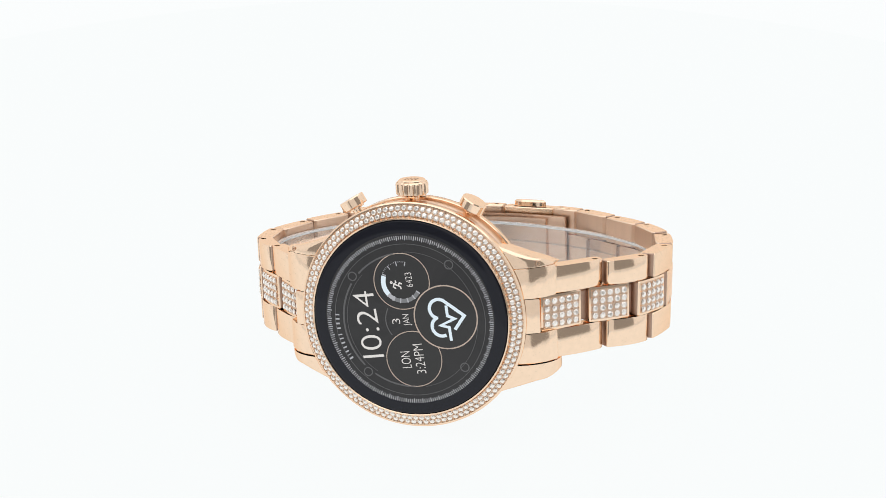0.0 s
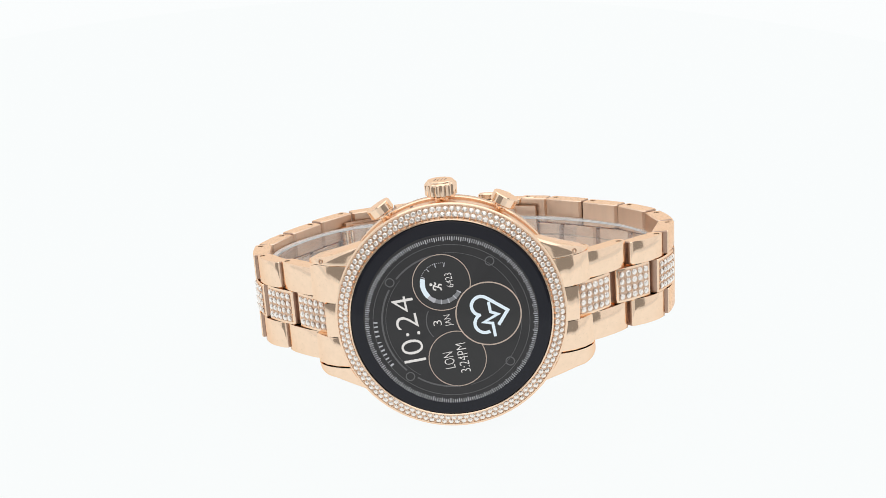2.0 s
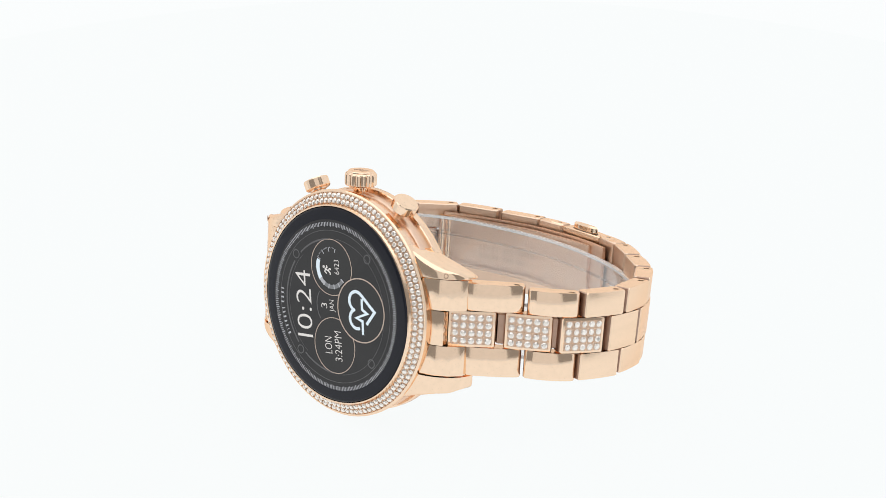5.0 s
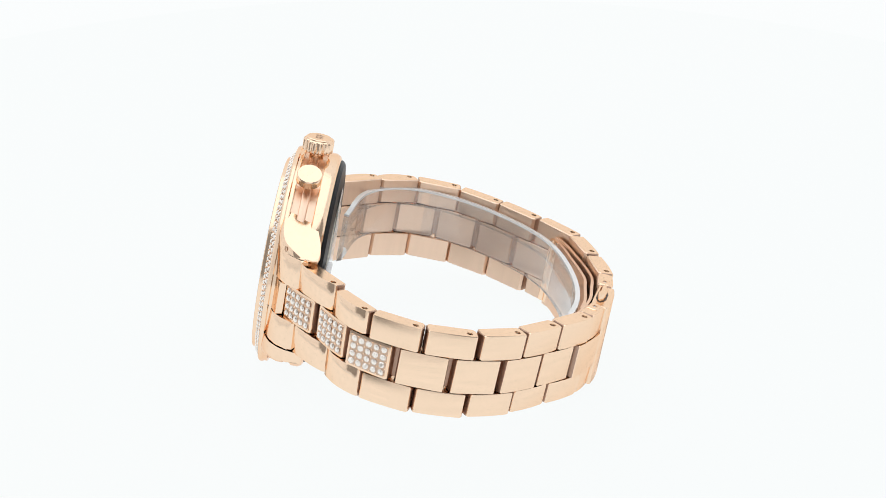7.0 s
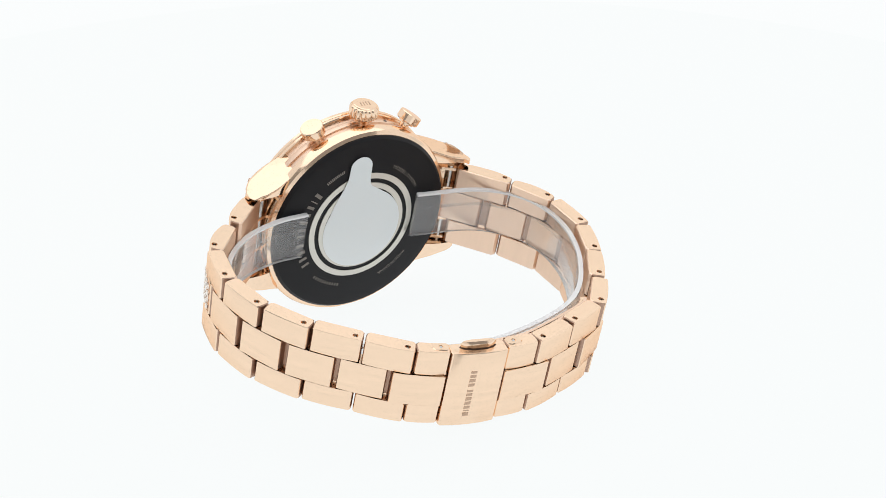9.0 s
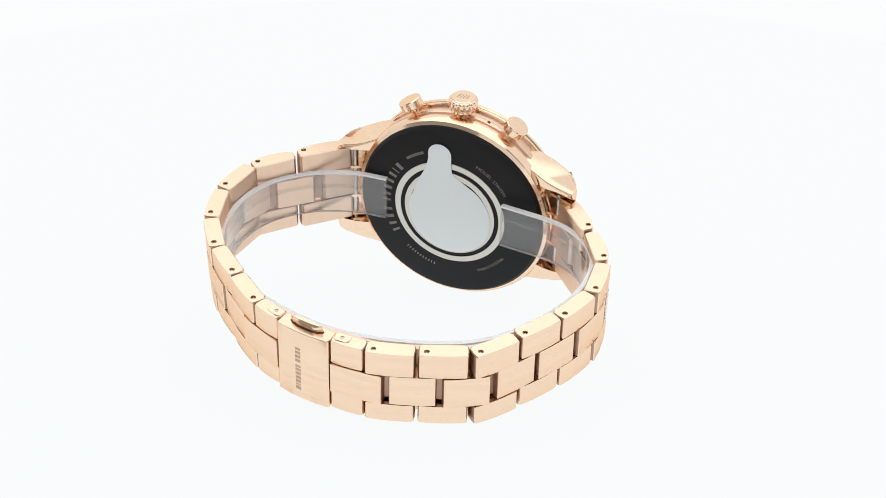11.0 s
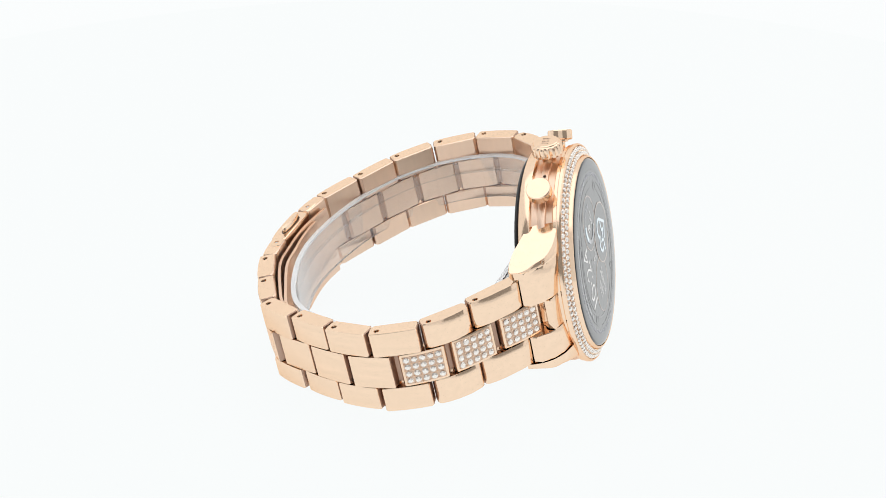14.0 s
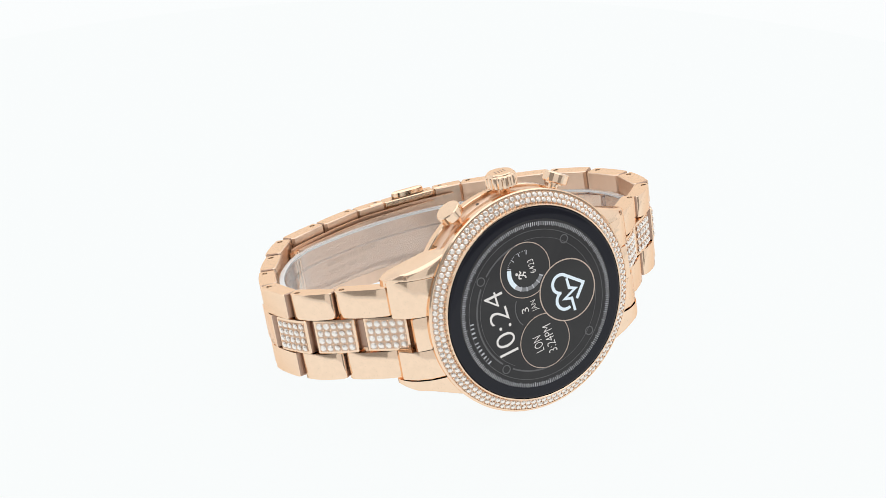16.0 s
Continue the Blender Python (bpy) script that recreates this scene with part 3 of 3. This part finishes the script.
def clasp():
    n = TRACK.n
    s1, s2 = TRACK.s[9 * n], TRACK.s[11 * n]
    sm = (s1 + s2) / 2
    place, c = placer(sm, False)
    yt, yb = 8.2, -7.2
    L = 10.9
    h = L / 2
    plate = [(-h, 1.15), (-h + 0.2, 1.4), (-h * 0.5, 1.75), (0, 1.85), (h * 0.5, 1.75), (h - 0.2, 1.4), (h, 1.15), (h, -1.3), (h - 0.3, -1.6), (-h + 0.3, -1.6), (-h, -1.3)]
    box = part("clasp", prism(plate, yb, yt, place, 0.15), M_BRUSH, watch, "brushed rose gold folding clasp cover")
    # release button in the upper edge
    pl = [(-3.4, -0.3), (-2.9, -0.65), (-1.5, -0.95), (1.5, -0.95), (2.9, -0.65), (3.4, -0.3), (2.6, 0.2), (1.3, 0.45), (-1.3, 0.45), (-2.6, 0.2)]
    # dark collar painted for the shade in the slot round each button
    part("slot_shade", prism(shrink(pl, -0.28), yt - 0.5, yt + 0.02, place, 0.02), M_HOLE_SHADE, box)
    part("release_button", prism(pl, yt - 0.4, yt + 1.35, place, 0.35), M_POLISH, box)
    part("slot_shade", prism(shrink(pl, -0.28), yb - 0.02, yb + 0.5, place, 0.02), M_HOLE_SHADE, box)
    part("release_button", prism(pl, yb - 1.0, yb + 0.4, place, 0.4), M_POLISH, box)
    bm = bmesh.new()
    loft(bm, [[place(4.3 + 0.4 * math.cos(a), y, 0.2 + 0.4 * math.sin(a)) for a in [2 * math.pi * i / 14 for i in range(14)]] for y in (yt - 0.1, yt + 0.03)])
    part("rivet", bm, M_POLISH, box)
    # engraved name as a row of plain bars along the width
    bm = bmesh.new()
    y = -5.2
    for k, w in enumerate((1.0, 0.35, 0.8, 0.85, 0.9, 0.75, 0.6, 0.0, 0.85, 0.95, 0.8, 0.7)):
        if w:
            a0, a1 = 0.2, 1.35
            lo = [place(a0, y, 1.86), place(a1, y, 1.84), place(a1, y + w * 0.75, 1.84), place(a0, y + w * 0.75, 1.86)]
            hi = [place(a0, y, 1.80), place(a1, y, 1.78), place(a1, y + w * 0.75, 1.78), place(a0, y + w * 0.75, 1.80)]
            loft(bm, [hi, lo])
            y += w * 0.75 + 0.28
        else:
            y += 0.5
    part("engraving", bm, M_ENGRAVE, box, "engraved lettering bars")
    # short end pieces and hinge ears on both sides
    for lo, hi, flip in ((TRACK.s[8 * n] + 1.55, sm - 5.5, False), (sm + 5.5, TRACK.s[12 * n] - 1.55, True)):
        s, length = (lo + hi) / 2, hi - lo
        pe, ce = placer(s, flip)
        hw = 8.4
        for y0, y1 in ((MID[1] + 0.13, hw - 0.05), (-7.0, -3.2)):
            part("clasp_end_link", prism(link_profile(length, 3.0, 0.2), y0, y1, pe, 0.2), M_BRUSH, watch, inside=M_INSIDE)
        po, co = placer(s1 - 0.3 if not flip else s2 + 0.1, flip)
        ear = [(-1.6, -1.2), (1.2, -1.3), (1.6, -0.9), (1.5, 0.6), (0.9, 1.0), (-1.2, 0.9), (-1.7, 0.3)]
        for y0, y1 in ((hw - 1.1, hw + 0.1), (-7.1, -5.9)):
            part("hinge_ear", prism(ear, y0, y1, po, 0.2, (0.0, -0.1, 0.45) if y1 > 0 else None, 0.3), M_POLISH, box)
        bm = bmesh.new()
        loft(bm, [[po(0.28 * math.cos(a), y, -0.1 + 0.28 * math.sin(a)) for a in [2 * math.pi * i / 12 for i in range(12)]] for y in (hw - 0.6, hw + 0.02)])
        part("rivet", bm, M_STEEL, box)
    # folding blades inside the bracelet
    for sa, sb, off, wide, name in ((s1 - 25.0, s2 - 2.0, -3.3, 6.6, "folding_blade"), (s1 - 27.0, s2 + 2.5, -2.75, 7.1, "folding_blade")):
        bm = bmesh.new()
        loops = []
        for i in range(25):
            s = sa + (sb - sa) * i / 24
            q, t, nrm = TRACK.frame_at(s, 2.0)
            if (q - Vector((0, -30))).dot(nrm) < 0:
                nrm = -nrm
            dip = off - (0.7 * math.sin(math.pi * i / 24) if wide < 7 else 0)
            lo, hi = q + nrm * (dip - 0.35), q + nrm * (dip + 0.2)
            e = sag(q.y)
            loops.append([(lo.x, -wide + e, lo.y), (lo.x, wide + e, lo.y), (hi.x, wide + e, hi.y), (hi.x, -wide + e, hi.y)])
        loft(bm, loops)
        blade = part(name, bm, M_INNER, box)
    for s in (s1 - 25.6, s1 - 27.4):
        q, t, nrm = TRACK.frame_at(s, 2.0)
        if (q - Vector((0, -30))).dot(nrm) < 0:
            nrm = -nrm
        q = q - nrm * 3.0
        e = sag(q.y)
        bm = bmesh.new()
        loft(bm, [[(q.x + 0.75 * math.cos(a), y + e, q.y + 0.75 * math.sin(a)) for a in [2 * math.pi * i / 16 for i in range(16)]] for y in (-6.4, 6.4)])
        part("hinge_barrel", bm, M_POLISH, box)
    bm = bmesh.new()
    for row, y in ((0, 1.2), (1, -0.6)):
        for i in range(16 - 4 * row):
            if i in (5, 9):
                continue
            q, t, nrm = TRACK.frame_at(s1 - 17.0 + i * 0.9, 2.0)
            if (q - Vector((0, -30))).dot(nrm) < 0:
                nrm = -nrm
            e = sag(q.y)
            dip = -3.66 - 0.7 * math.sin(math.pi * (8.0 + i * 0.9) / (s2 - s1 + 23.0))
            a, b = q + nrm * dip, q + nrm * (dip - 0.03)
            loft(bm, [[(p.x + t.x * d, y + e + h, p.y + t.y * d) for d, h in ((-0.3, -0.5), (0.3, -0.5), (0.3, 0.5), (-0.3, 0.5))] for p in (a, b)])
    part("engraving", bm, M_FAINT, blade, "engraved lettering bars")


# ---- the picture on the display ----
DIAL = Matrix.Rotation(radians(6.8), 3, "Z")


def dial(a, b):
    """Reading right and reading up on the display to watch x and y."""
    p = DIAL @ Vector((-b, a - 0.28, 0))
    return (p.x, p.y)


def circle_pts(a, b, r, n=64, t0=0, t1=360):
    return [dial(a + r * math.cos(radians(t0 + (t1 - t0) * i / n)), b + r * math.sin(radians(t0 + (t1 - t0) * i / n))) for i in range(n if t1 - t0 == 360 else n + 1)]


def word(name, text, a, b, w, h, z, mat, parent, thin=0.0, place=None):
    """Letters filling the box of width w and height h centred on (a, b)."""
    cu = bpy.data.curves.new(name, "FONT")
    cu.body = text
    cu.resolution_u = 4
    cu.offset = thin
    tmp = new(name, cu)
    bpy.context.view_layer.update()
    me = bpy.data.meshes.new_from_object(tmp.evaluated_get(bpy.context.evaluated_depsgraph_get()))
    bpy.data.objects.remove(tmp)
    xs = [v.co.x for v in me.vertices]
    ys = [v.co.y for v in me.vertices]
    x0, x1, y0, y1 = min(xs), max(xs), min(ys), max(ys)
    for v in me.vertices:
        q = (a + ((v.co.x - x0) / (x1 - x0) - 0.5) * w, b + ((v.co.y - y0) / (y1 - y0) - 0.5) * h)
        q = (place or dial)(*q)
        v.co = v3((*q, z)) if len(q) == 2 else v3(q)
    me.materials.clear()
    me.materials.append(mat)
    ob = new(name, me)
    ob.parent = parent
    return ob


def display():
    scr = part("display", ring_bm([(15.39, -0.5), (15.39, 0.004), (0.05, 0.004), (0.05, -0.5)], 128), M_SCREEN, watch, "lit dark grey display showing the time and small dials")
    scr.location.z = GLASS * MM
    z = 0.02
    bm = bmesh.new()
    for i in range(240):
        t = 2 * math.pi * i / 240
        r0 = 14.55 if i % 4 else 14.4
        bar(bm, dial(r0 * math.cos(t), r0 * math.sin(t)), dial(15.2 * math.cos(t), 15.2 * math.sin(t)), 0.12 if i % 4 else 0.17, z)
    tagged(part("minute_scale", bm, M_GREY_PX, scr, smooth=False), kind="stuff")
    for a, b, r, w, mat in ((7.08, 0.33, 5.05, 0.14, M_GOLD_PX), (-7.08, 0.34, 5.05, 0.14, M_GOLD_PX), (0.0, -6.63, 5.7, 0.22, M_GOLD_PX)):
        bm = bmesh.new()
        bmd = bmesh.new()
        up = 0.03 if b < -1 else 0.0
        loft(bmd, [[(*q, z - 0.012) for q in circle_pts(a, b, r)], [(*q, z + up) for q in circle_pts(a, b, r)]])
        part("subdial", bmd, M_SUB, scr)
        stroke(bm, circle_pts(a, b, r), w, z + up, True)
        part("subdial_ring", bm, mat, scr, "thin rose gold ring")
    for r, t0, t1, w in ((12.15, 52, 128, 0.32), (12.15, 139, 176, 0.30), (12.15, 4, 41, 0.30), (13.75, 0, 359.99, 0.10), (11.5, 40, 140, 0.08), (12.3, 185, 355, 0.08)):
        bm = bmesh.new()
        stroke(bm, circle_pts(0, 0, r, 60, t0, t1), w, z)
        part("dial_arc", bm, M_DIM_PX, scr)
    for t in (46.4, 133.6, 223, 317):
        bm = bmesh.new()
        stroke(bm, circle_pts(12.7 * math.cos(radians(t)), 12.7 * math.sin(radians(t)), 0.75, 24), 0.2, z, True)
        part("dial_screw", bm, M_DIM_PX, scr)
    bm = bmesh.new()
    stroke(bm, circle_pts(0, 0.2, 4.2, 24, 55, 125), 0.18, z - 0.02)
    part("dial_arc", bm, M_DIM_PX, scr)
    # writing
    word("time_text", "0:24", 0.52, 7.75, 10.7, 3.85, z + 0.02, M_WHITE_PX, scr, -0.012)
    bm = bmesh.new()
    bar(bm, dial(-6.02, 5.83), dial(-6.02, 9.67), 0.46, z)
    part("time_text", bm, M_WHITE_PX, scr, smooth=False)
    word("city_text", "LON", -7.1, 1.85, 3.0, 1.75, z + 0.06, M_WHITE_PX, scr, -0.012)
    word("city_time", "3:24PM", -7.1, -0.65, 5.4, 1.75, z + 0.06, M_WHITE_PX, scr, -0.012)
    word("date_text", "3", 0.0, 2.5, 0.95, 1.45, z + 0.06, M_WHITE_PX, scr, -0.012)
    word("date_text", "JAN", 0.1, 0.45, 2.1, 1.5, z + 0.02, M_WHITE_PX, scr, -0.012)
    word("step_text", "6423", 7.25, -1.05, 2.6, 1.2, z + 0.06, M_WHITE_PX, scr, -0.012)
    # maker's name as a curved row of plain bars
    bm = bmesh.new()
    t = 118.0
    for w in (1.0, 0.3, 0.8, 0.85, 0.9, 0.75, 0.6, 0.0, 0.85, 0.95, 0.8, 0.7):
        if w:
            tt = radians(t - 0.31 * w * 3.9)
            bar(bm, dial(13.0 * math.cos(tt), 13.0 * math.sin(tt)), dial(13.7 * math.cos(tt), 13.7 * math.sin(tt)), 0.32 * w, z + 0.02)
            t -= w * 3.9 * 0.62 + 1.55
        else:
            t -= 1.8
    part("name_text", bm, M_GREY_PX, scr, "small curved lettering bars")
    # step gauge
    zz = z + 0.05
    ca, cb = 6.95, 0.33
    bm = bmesh.new()
    stroke(bm, circle_pts(ca, cb, 3.35, 20, 66, 126), 0.85, zz)
    part("gauge_fill", bm, M_BLUE_PX, scr)
    for t0, t1, mat in ((126, 150, M_GREY_PX), (150, 233, M_BAND_PX)):
        bm = bmesh.new()
        stroke(bm, circle_pts(ca, cb, 3.38, 16, t0, t1), 0.72, zz)
        part("gauge_band", bm, mat, scr)
    bm = bmesh.new()
    for tt in (radians(q) for q in (128, 146, 168, 190, 212, 233)):
        bar(bm, dial(ca + 2.95 * math.cos(tt), cb + 2.95 * math.sin(tt)), dial(ca + 3.8 * math.cos(tt), cb + 3.8 * math.sin(tt)), 0.22, zz + 0.02)
    for i in range(16):
        tt = radians(62 - i * 5.4)
        bar(bm, (dial(ca + (3.0 if i % 5 == 0 else 3.6) * math.cos(tt), cb + (3.0 if i % 5 == 0 else 3.6) * math.sin(tt))), dial(ca + 3.78 * math.cos(tt), cb + 3.78 * math.sin(tt)), 0.16 if i % 5 == 0 else 0.09, zz)
    part("gauge_scale", bm, M_GREY_PX, scr)
    # step symbol: a bent bar figure of plain strokes
    bm = bmesh.new()
    for pts in ([(-0.5, 0.95), (0.2, 0.75), (-0.2, -0.1), (0.35, -0.45), (0.1, -0.95)], [(-0.2, -0.1), (-0.5, -0.6), (-1.0, -0.65)], [(0.2, 0.7), (0.55, 0.25), (0.95, 0.4)], [(-0.5, 0.9), (-0.75, 0.4)]):
        stroke(bm, [dial(6.55 + 0.85 * x, 1.15 + 0.85 * y) for x, y in pts], 0.24, zz)
    stroke(bm, circle_pts(7.05, 2.2, 0.16, 12), 0.2, zz, True)
    part("step_symbol", bm, M_WHITE_PX, scr)
    # heart and pulse line
    bm = bmesh.new()
    full = [(-2.35, -1.35), (0.03, -3.42)]
    for ca, t0, t1 in ((1.6, -38, 158), (-1.6, 22, 202)):
        for i in range(25):
            t = radians(t0 + (t1 - t0) * i / 24)
            full.append((ca + 1.72 * math.cos(t), 0.98 + 1.72 * math.sin(t)))
    full = [dial(a, b - 6.63) for a, b in full]
    stroke(bm, full, 0.58, zz + 0.02)
    part("heart_symbol", bm, M_BLUE_PX, scr, "pale blue glowing heart outline")
    bm = bmesh.new()
    stroke(bm, [dial(*q) for q in ((-4.3, -7.02), (-1.84, -7.02), (-1.4, -5.56), (-0.39, -8.21), (0.23, -7.02), (2.11, -7.02))], 0.52, zz + 0.03)
    part("pulse_line", bm, M_BLUE_PX, scr)


# ---- back of the case ----
def case_rear():
    for r0, r1, z0 in ((10.4, 11.6, -11.0), (8.4, 9.5, -11.08)):
        part("sensor_ring", ring_bm([(r0, -10.7), (r0, z0), (r1, z0 + 0.03), (r1, -10.7)], 96), M_RING, watch, "pale metal sensor ring")
    bm = bmesh.new()
    ring = [(8.6 * math.cos(radians(t)) - 0.1, 8.6 * math.sin(radians(t)) - 0.6) for t in range(26, -249, -6)]
    ring += [(-1.9, 8.3), (-1.0, 8.75), (-0.45, 9.5), (-0.25, 10.6), (-0.15, 13.2)]
    ring += [(2.25 - 2.4 * math.cos(radians(15 * i)), 13.3 + 2.3 * math.sin(radians(15 * i))) for i in range(13)]
    ring += [(4.65, 12.0), (4.8, 10.8), (5.3, 9.2), (6.2, 7.2), (7.1, 5.0)]
    loft(bm, [[(x, y, -11.10) for x, y in ring], [(x, y, -11.16) for x, y in ring]])
    part("protective_film", bm, M_FILM, watch, "pale blue peel-off film with a tab", smooth=False)

    def rear(r, mid, flip=1):
        def f(a, b):
            t = radians(mid) - flip * a / r
            rr = r + flip * b
            return (-rr * math.cos(t), rr * math.sin(t), -10.90)
        return f
    # words run round the rim; seen from behind x is mirrored
    word("rim_text", "MODEL: DW7M1", 0, 0, 8.2, 0.75, 0, M_PRINT, watch, 0, rear(13.4, 49))
    word("rim_text", "MADE IN CHINA", 0, 0, 7.0, 0.75, 0, M_PRINT, watch, 0, rear(14.0, -49))
    bm = bmesh.new()
    t = 140.5
    for w in (1.0, 0.3, 0.8, 0.85, 0.9, 0.75, 0.6, 0.0, 0.85, 0.95, 0.8, 0.7):
        if w:
            a = radians(t + 0.35 * w * 7.6)
            bar(bm, (-12.6 * math.cos(a), 12.6 * math.sin(a)), (-14.3 * math.cos(a), 14.3 * math.sin(a)), 0.75 * w, -10.90, 0.06)
            t += w * 7.6 * 0.7 + 2.6
        else:
            t += 3.0
    part("name_text", bm, M_PRINT, watch, "grey printed lettering bars")
    for mid, r, span in ((123, 13.6, 16), (-116, 13.4, 27)):
        bm = bmesh.new()
        for i in range(11):
            a = radians(mid + span * (i / 10 - 0.5))
            bar(bm, (-r * math.cos(a), r * math.sin(a)), (-(r + 0.6) * math.cos(a), (r + 0.6) * math.sin(a)), 0.25, -10.88, 0.04)
        part("rim_print", bm, M_PRINT, watch)


GEM_LINK = gem_mesh(0.57)
case_parts()
controls()
lugs()
bracelet()
clasp()
display()
case_rear()

# ---- clear retail cuff inside the bracelet ----
cuff = new("watch_cuff")
tagged(cuff, "clear plastic C-shaped display cuff inside the bracelet", "cuff")
CUFF = [(13.2, -11.6), (20.0, -12.0), (28.2, -15.0), (34.6, -20.8), (37.2, -28.4), (36.3, -37.6), (31.2, -45.8), (20.5, -53.2), (5.8, -57.4), (-8.0, -56.6), (-21.5, -51.8), (-30.0, -42.0), (-34.0, -31.0), (-32.6, -21.2), (-25.0, -14.6), (-11.4, -12.2)]


def cuff_parts():
    tr = Track(CUFF, 8)
    bm = bmesh.new()
    loops = []
    m = 96
    for i in range(m + 1):
        q, t, nrm = tr.frame_at(tr.s[-1] * i / m, 1.0)
        e = sag(q.y) * 0.9 + 0.6 - 0.035 * q.x
        loops.append([(q.x + nrm.x * r, y + e, q.y + nrm.y * r) for r, y in ((-0.5, -4.5), (-0.5, 4.5), (0.5, 4.5), (0.5, -4.5))])
    loft(bm, loops)
    ob = part("band", bm, M_CLEAR, cuff)
    ob.visible_shadow = False
    # rims carry the cuff's edge highlights as painted white
    for y0, y1 in ((4.55, 4.95), (-4.9, -4.55)):
        bm = bmesh.new()
        loops = []
        for i in range(m + 1):
            q, t, nrm = tr.frame_at(tr.s[-1] * i / m, 1.0)
            e = sag(q.y) * 0.9 + 0.6 - 0.035 * q.x
            loops.append([(q.x + nrm.x * r, y + e, q.y + nrm.y * r) for r, y in ((-0.5, y0), (-0.45, y1 if y0 > 0 else y0), (0.45, y1), (0.5, y0 if y0 > 0 else y1))])
        loft(bm, loops)
        part("rim", bm, M_RIM_HIGHLIGHT, cuff, "clear plastic edge with painted white highlight").visible_shadow = False
    bm = bmesh.new()
    loops = []
    for i in range(m + 1):
        q, t, nrm = tr.frame_at(tr.s[-1] * i / m, 1.0)
        e = sag(q.y) * 0.9 + 0.6 - 0.035 * q.x
        loops.append([(q.x + nrm.x * r, y + e, q.y + nrm.y * r) for r, y in ((-0.52, 1.36), (-0.58, 1.41), (-0.52, 1.46), (0.51, 1.46), (0.51, 1.36))])
    loft(bm, loops)
    part("ridge", bm, M_CLEAR, cuff, "thin moulded line").visible_shadow = False


cuff_parts()

# ---- what turns ----
REST = Matrix(((0.969, -0.0473, -0.2426, -0.0030), (-0.2293, 0.1938, -0.9539, -0.0302), (0.0921, 0.9799, 0.177, 0.0211), (0, 0, 0, 1)))
REST = Matrix.LocRotScale(REST.translation, REST.to_quaternion().normalized(), None)
TURN = [(0.0, -2.12), (0.5, 3.85), (1.0, 8.92), (1.5, 11.56), (1.75, 11.95), (2.0, 11.56), (2.5, 8.92), (3.0, 3.86), (3.2, 1.53), (3.8, -6.9), (4.4, -17.0), (5.0, -29.3),
        (5.3, -36.0), (5.5, -40.7), (6.0, -53.2), (6.5, -66.2), (7.0, -79.7), (7.5, -92.9), (8.0, -106.5), (8.5, -119.6), (8.7, -125.0), (9.4, -144.2), (10.1, -163.5),
        (10.8, -182.8), (11.0, -188.3), (11.5, -201.8), (12.0, -215.8), (12.5, -229.1), (13.0, -242.8), (13.5, -256.0), (14.0, -269.8), (14.5, -282.8), (15.0, -295.9), (15.5, -306.9), (16.0, -317.5)]


def motions():
    walk(watch, [(t, pose(0, 0, 0, 0, 0, a) @ REST) for t, a in TURN])
    walk(cuff, [(t, pose(0, 0, 0, 0, 0, a) @ REST) for t, a in TURN])
    walk(turntable, [(t, pose(0, 0, 0, 0, 0, a)) for t, a in TURN])


motions()
